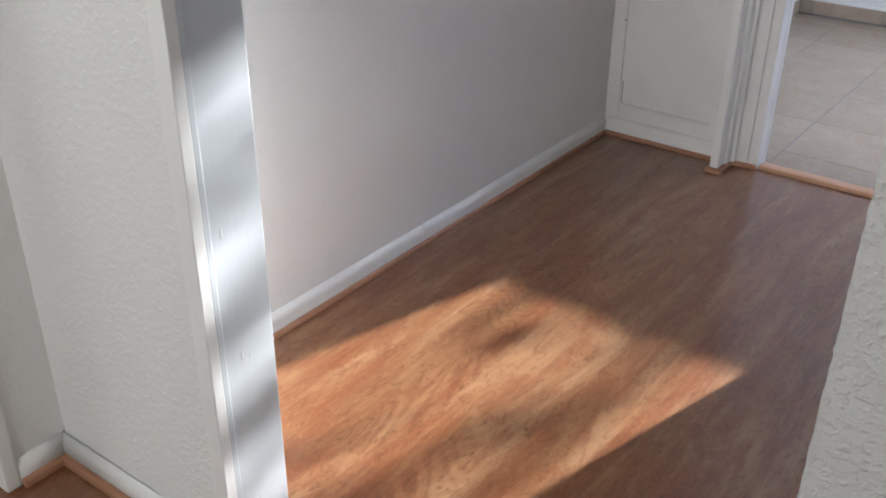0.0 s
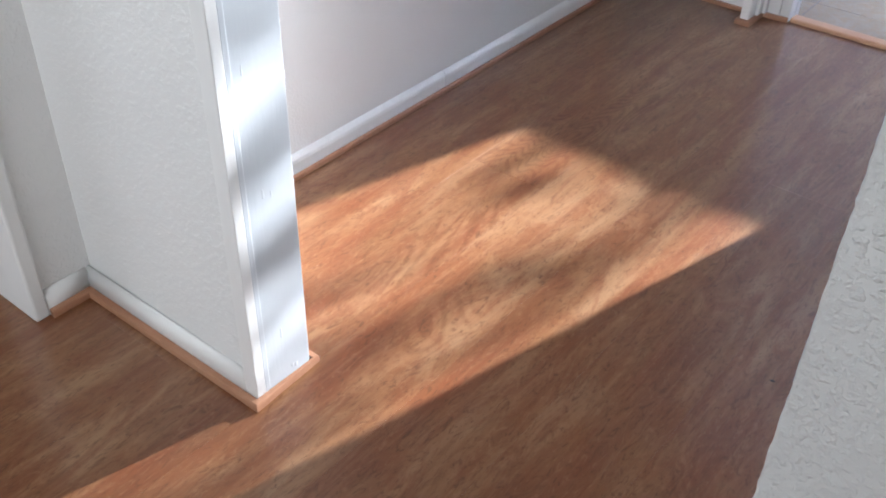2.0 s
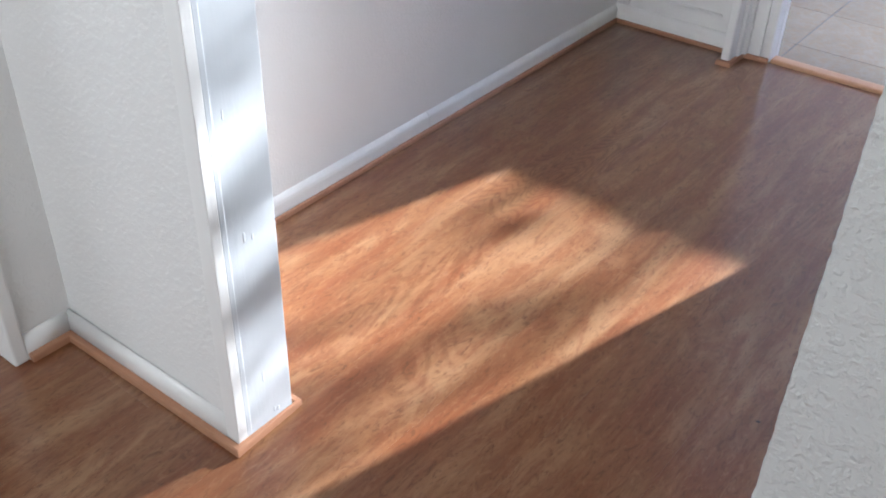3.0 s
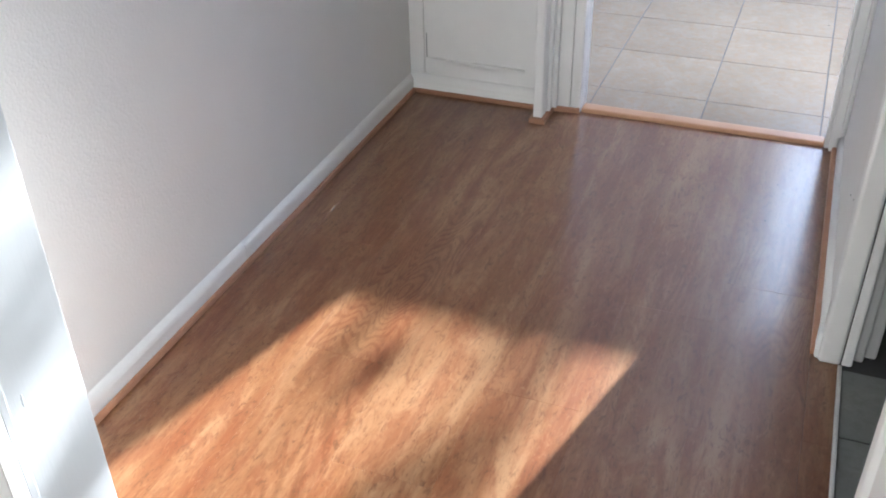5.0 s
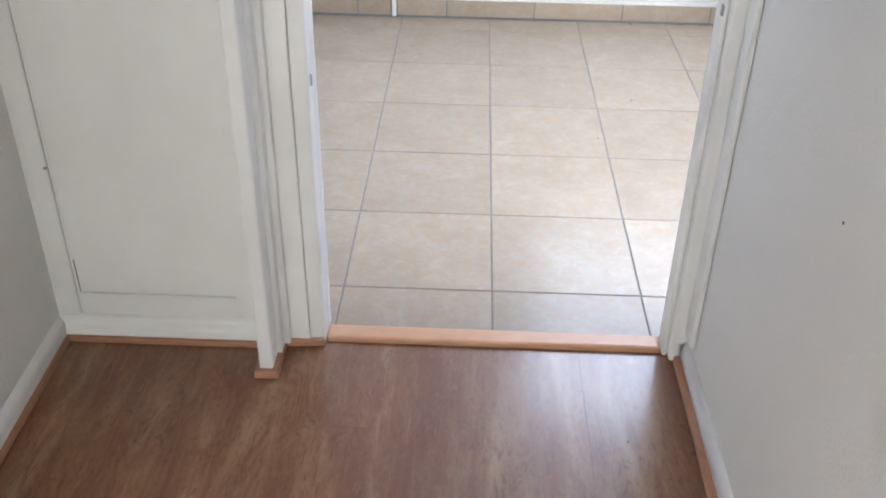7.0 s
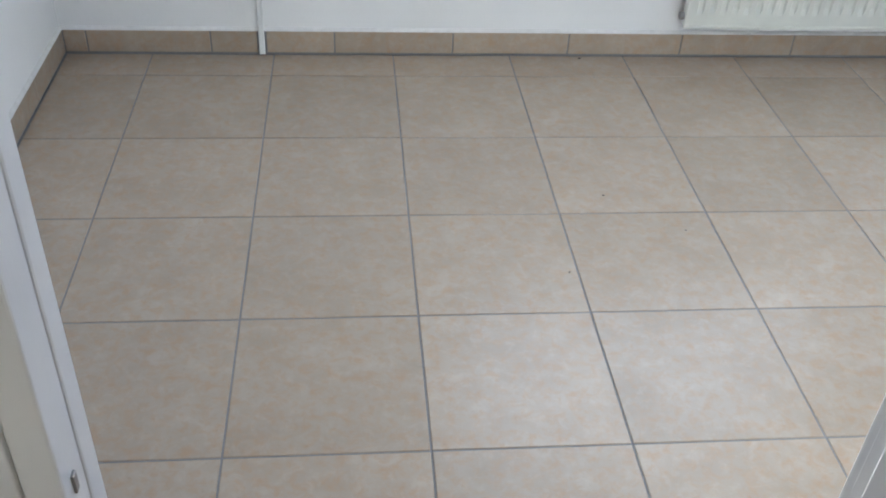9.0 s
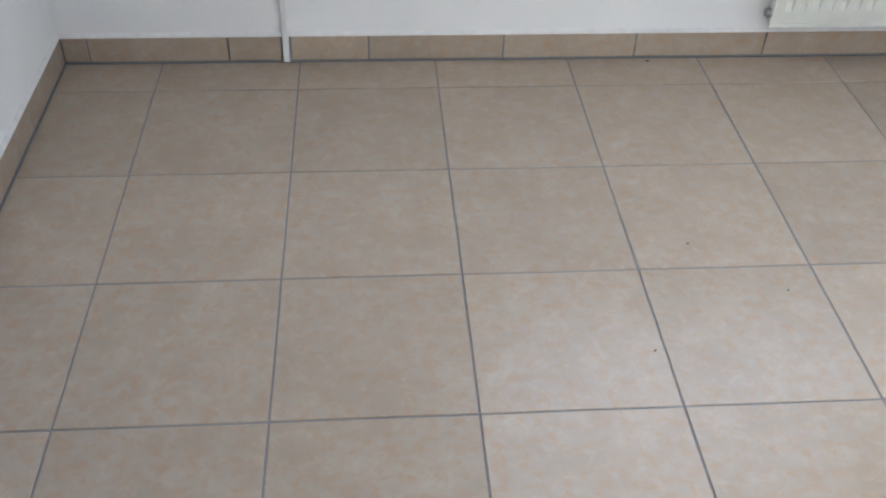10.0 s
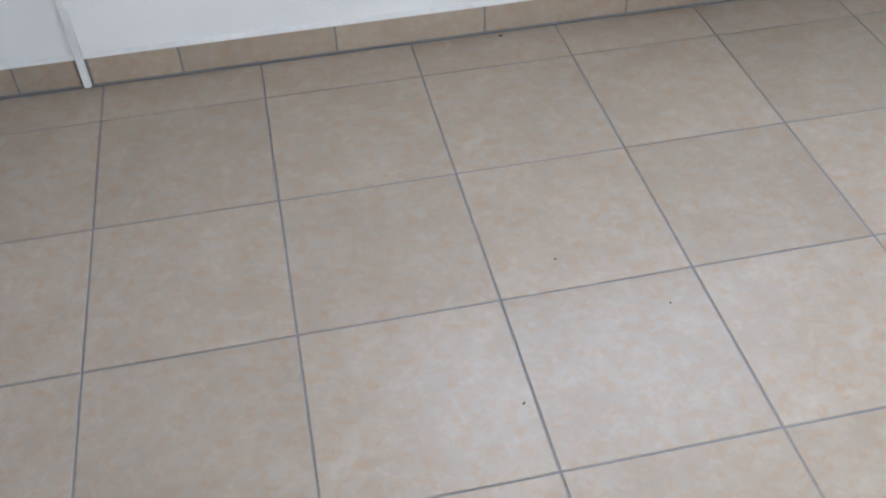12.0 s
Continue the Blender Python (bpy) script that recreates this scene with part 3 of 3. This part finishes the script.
for x0, x1 in ((WX0 + 0.085, WX1 - 0.085),):
    pane = part("pane", solid(x0, x1, GY + 0.030, GY + 0.034, WZ0 + 0.085, WZ1 - 0.085), M_GLASS, win)
    pane.visible_shadow = False
part("window_sill", solid(WX0 - 0.05, WX1 + 0.05, KY1 - 0.06, GY, WZ0 - 0.03, WZ0, 0.006), M_PVC, win)
win2 = empty("window_2", "white window of the side room", "window", "structure")
for y0, y1, z0, z1 in ((-4.50, -4.42, 0.9, 2.2), (-3.28, -3.20, 0.9, 2.2), (-4.42, -3.28, 0.9, 0.98), (-4.42, -3.28, 2.12, 2.2)):
    part("window_frame", solid(-2.50, -2.44, y0, y1, z0, z1, 0.004), M_PVC, win2)
pane = part("pane", solid(-2.472, -2.468, -4.42, -3.28, 0.98, 2.12), M_GLASS, win2)
pane.visible_shadow = False

# no window is known here: added to go with the rear fill lamp
win3 = empty("window_added_rear", "unseen white window added around the rear fill lamp", "window", "structure")
for x0, x1, z0, z1 in ((-0.70, -0.62, 0.9, 2.2), (0.92, 1.00, 0.9, 2.2), (-0.62, 0.92, 0.9, 0.98), (-0.62, 0.92, 2.12, 2.2)):
    part("window_frame", solid(x0, x1, RY0 - 0.10, RY0 - 0.04, z0, z1, 0.004), M_PVC, win3)
pane = part("pane", solid(-0.62, 0.92, RY0 - 0.072, RY0 - 0.068, 0.98, 2.12), M_GLASS, win3)
pane.visible_shadow = False

# ---- specks and holes ----
def crumb(x, y, w, turn, material, label):
    """A small uneven crumb of dirt on the floor."""
    bm = bmesh.new()
    bmesh.ops.create_icosphere(bm, subdivisions=1, radius=w)
    for v in bm.verts:
        v.co = Vector((v.co.x * 1.5, v.co.y * 0.8, max(v.co.z, -0.2 * w) * 0.5)) * (1 + 0.3 * math.sin(v.co.x * 900 + v.co.y * 700))
    low = min(v.co.z for v in bm.verts)
    ob = tagged(part("crumb", bm, material), label, "dirt", "crumbs on the floor")
    ob.matrix_world = pose(x, y, 0.0003 - low, 0, 0, turn)
    return ob


for x, y, w, turn in ((0.255, -1.705, 0.0032, 20), (0.247, -0.462, 0.0026, 70), (0.235, -0.655, 0.0030, 100)):
    crumb(x, y, w, turn, M_DARK, "tiny dark crumb lying on the laminate floor")
for x, y, w, turn in ((0.447, 1.07, 0.0022, 10), (0.535, 1.780, 0.0040, 0), (0.315, 0.79, 0.0022, 40), (0.60, 0.93, 0.0020, 80)):
    crumb(x, y, w, turn, M_DARK, "tiny dark crumb lying on the tiled floor")
for y, z in ((-0.87, 0.222), (-0.75, 0.650), (-0.958, 0.259)):
    hole = part("nail_hole", tube((XR + 0.002, y, z), (XR - 0.0006, y, z), 0.0022, seg=8), M_DARK)
    tagged(hole, "small dark nail hole in the white wall", "nail hole", "nail holes in the wall")

# ---- outside ----
setting("ground", solid(-400, 400, -400, 400, -3.2, -3.0), M_GRASS, "green lawn outside the house", "ground")


def tree(base, height, sprays, seed):
    """An unseen tree added to shape the sun, with a tapered trunk, limbs and a sparse crown; sprays are (x, z, half
    width, half height, leaves).
    """
    rng = random.Random(seed)
    t = empty("tree", "unseen leafy tree with a sparse crown, added to dapple the sun", "tree", place=base)
    base = Vector(base)
    trunk = tube((0, 0, 0), (0.1, 0.0, height * 0.6), 0.16, r2=0.09)
    top = Vector((0.1, 0.0, height * 0.6))
    tube(top, (0.0, 0.1, height), 0.09, trunk, r2=0.02)
    clumps = []
    for x, z, wide, tall, count in sprays:
        place = Vector((x, base.y, z)) - base
        tube((0.05, 0.0, place.z - 0.25 - 0.1 * abs(place.x)), place + Vector((wide, 0.0, 0.0)), 0.03, trunk, 7, 0.006)
        clumps.append((place, wide, 0.12, tall, count))
    for _ in range(46):
        z, a, r = height * rng.uniform(0.52, 0.98), rng.uniform(0.0, 6.283), rng.uniform(0.7, 2.2)
        start = Vector((0.06, 0.03, z))
        end = start + Vector((math.cos(a) * r, math.sin(a) * r, rng.uniform(-0.1, 0.6)))
        if end.x < -0.75 and abs(end.z - 5.8) < 1.3:
            continue
        tube(start, end, 0.035, trunk, 7, 0.008)
        clumps += [(start.lerp(end, k), 0.2, 0.2, 0.1, 14) for k in (0.5, 0.75, 1.0)]
    part("trunk", trunk, M_BARK, t)
    verts, faces = [], []
    for place, wide, deep, tall, count in clumps:
        for _ in range(count):
            c = place + Vector((rng.uniform(-wide, wide), rng.gauss(0, deep), rng.uniform(-tall, tall)))
            u = Vector((rng.gauss(0, 1), rng.gauss(0, 1), rng.gauss(0, 1))).normalized()
            w = u.orthogonal().normalized() * 0.024
            u = u * 0.048
            k = len(verts)
            verts += [c - u, c + w, c + u, c - w]
            faces.append((k, k + 1, k + 2, k + 3))
    me = bpy.data.meshes.new("crown")
    me.from_pydata(verts, [], faces)
    me.materials.append(M_LEAF)
    crown = new("crown", me)
    crown.parent = t
    return t


LIT = 1.24        # the sprays' measure starts at the sunlit gap's edge
# made-up leaf sprays, set where they shade the sunlit floor and lining
SHADE_SPRAYS = [
    (LIT + 0.48, 3.02, 0.22, 0.58, 230),
    (LIT + 0.49, 2.28, 0.060, 0.26, 70), (LIT + 0.15, 2.17, 0.060, 0.05, 18), (LIT + 0.33, 2.375, 0.12, 0.05, 22),
    (LIT + 0.48, 2.55, 0.22, 0.050, 52), (LIT + 0.48, 2.70, 0.22, 0.050, 52), (LIT + 0.48, 2.88, 0.22, 0.050, 64),
    (LIT + 0.48, 3.07, 0.22, 0.050, 64), (LIT + 0.48, 3.26, 0.22, 0.050, 64), (LIT + 0.48, 3.46, 0.22, 0.050, 70),
]
tree((3.35, 5.5, -3.0), 8.0, SHADE_SPRAYS, 5)

# ---- floors made of pieces ----
T = 0.3333
J = 0.0015
fk = empty("floor_kitchen", "beige stoneware tiled kitchen floor with grey joints", "floor", "structure")
part("grout", solid(KX0, KX1, -0.1545, KY1, -0.011, -0.0016), M_GROUT, fk)
cells = []
xs = [KX0 + 0.009] + [i * T for i in range(-2, 7)] + [KX1]
ys = [-0.155] + [j * T for j in range(0, 6)] + [KY1 - 0.009]
for x0, x1 in zip(xs, xs[1:]):
    for y0, y1 in zip(ys, ys[1:]):
        if y0 < -0.1:
            if x1 < -0.40 or x0 > 0.40:
                continue
            cells.append((max(x0, -0.40) + J, min(x1, 0.40) - J, y0, y1 - J))
        else:
            cells.append((x0 + J, x1 - J, y0 + J, y1 - J))
pieces("tile", cells, fk, M_TILE, 0.008)

fb = empty("floor_bathroom", "dark grey tiled bathroom floor", "floor", "structure")
part("grout", solid(0.4285, 1.90, SY1, YK, -0.011, -0.0016), M_BGROUT, fb)
cells = []
xs = [0.4285] + [0.523 + 0.196 * i for i in range(8)]
ys = [-2.150 + 0.196 * j for j in range(10)]
for x0, x1 in zip(xs, xs[1:]):
    for y0, y1 in zip(ys, ys[1:]):
        if x0 < 0.45 and not (-1.86 < y0 and y1 < -1.16):
            continue
        cells.append((x0 + J, x1 - J, y0 + J, y1 - J))
pieces("tile", cells, fb, M_BTILE, 0.008)

fh = empty("floor_hall", "reddish brown wood laminate floor laid lengthwise", "floor", "structure")
PW, PL = 0.193, 1.285
rng = random.Random(11)
cells = []
col = 0
x = XL + 0.002 - 9 * PW + PLANK_SHIFT
while x < RX1:
    y = RY0 - rng.random() * PL
    col += 1
    while y < -0.200:
        x0, x1, y0, y1 = x, x + PW, y, min(y + PL, -0.1995)
        # hall, side room, the strip at the side room's door, and the rear space's east end
        areas = ((XL, 0.4205, y1), (-2.40, -0.98, -1.72), (-0.98, XL, -2.335), (0.4205, RX1, -2.335)) if y1 > -2.26 else ((-2.40, RX1, y1),)
        for left, right, far in areas:
            a, b, c, d = max(x0, left), min(x1, right), max(y0, RY0), min(y1, far)
            if b - a > 0.01 and d - c > 0.01:
                cells.append((a + 0.0002, b - 0.0002, c + 0.0002, d - 0.0002))
        y += PL
    x += PW
pieces("plank", cells, fh, M_LAM, 0.008, 0.0, 0.0003, 0.00005)
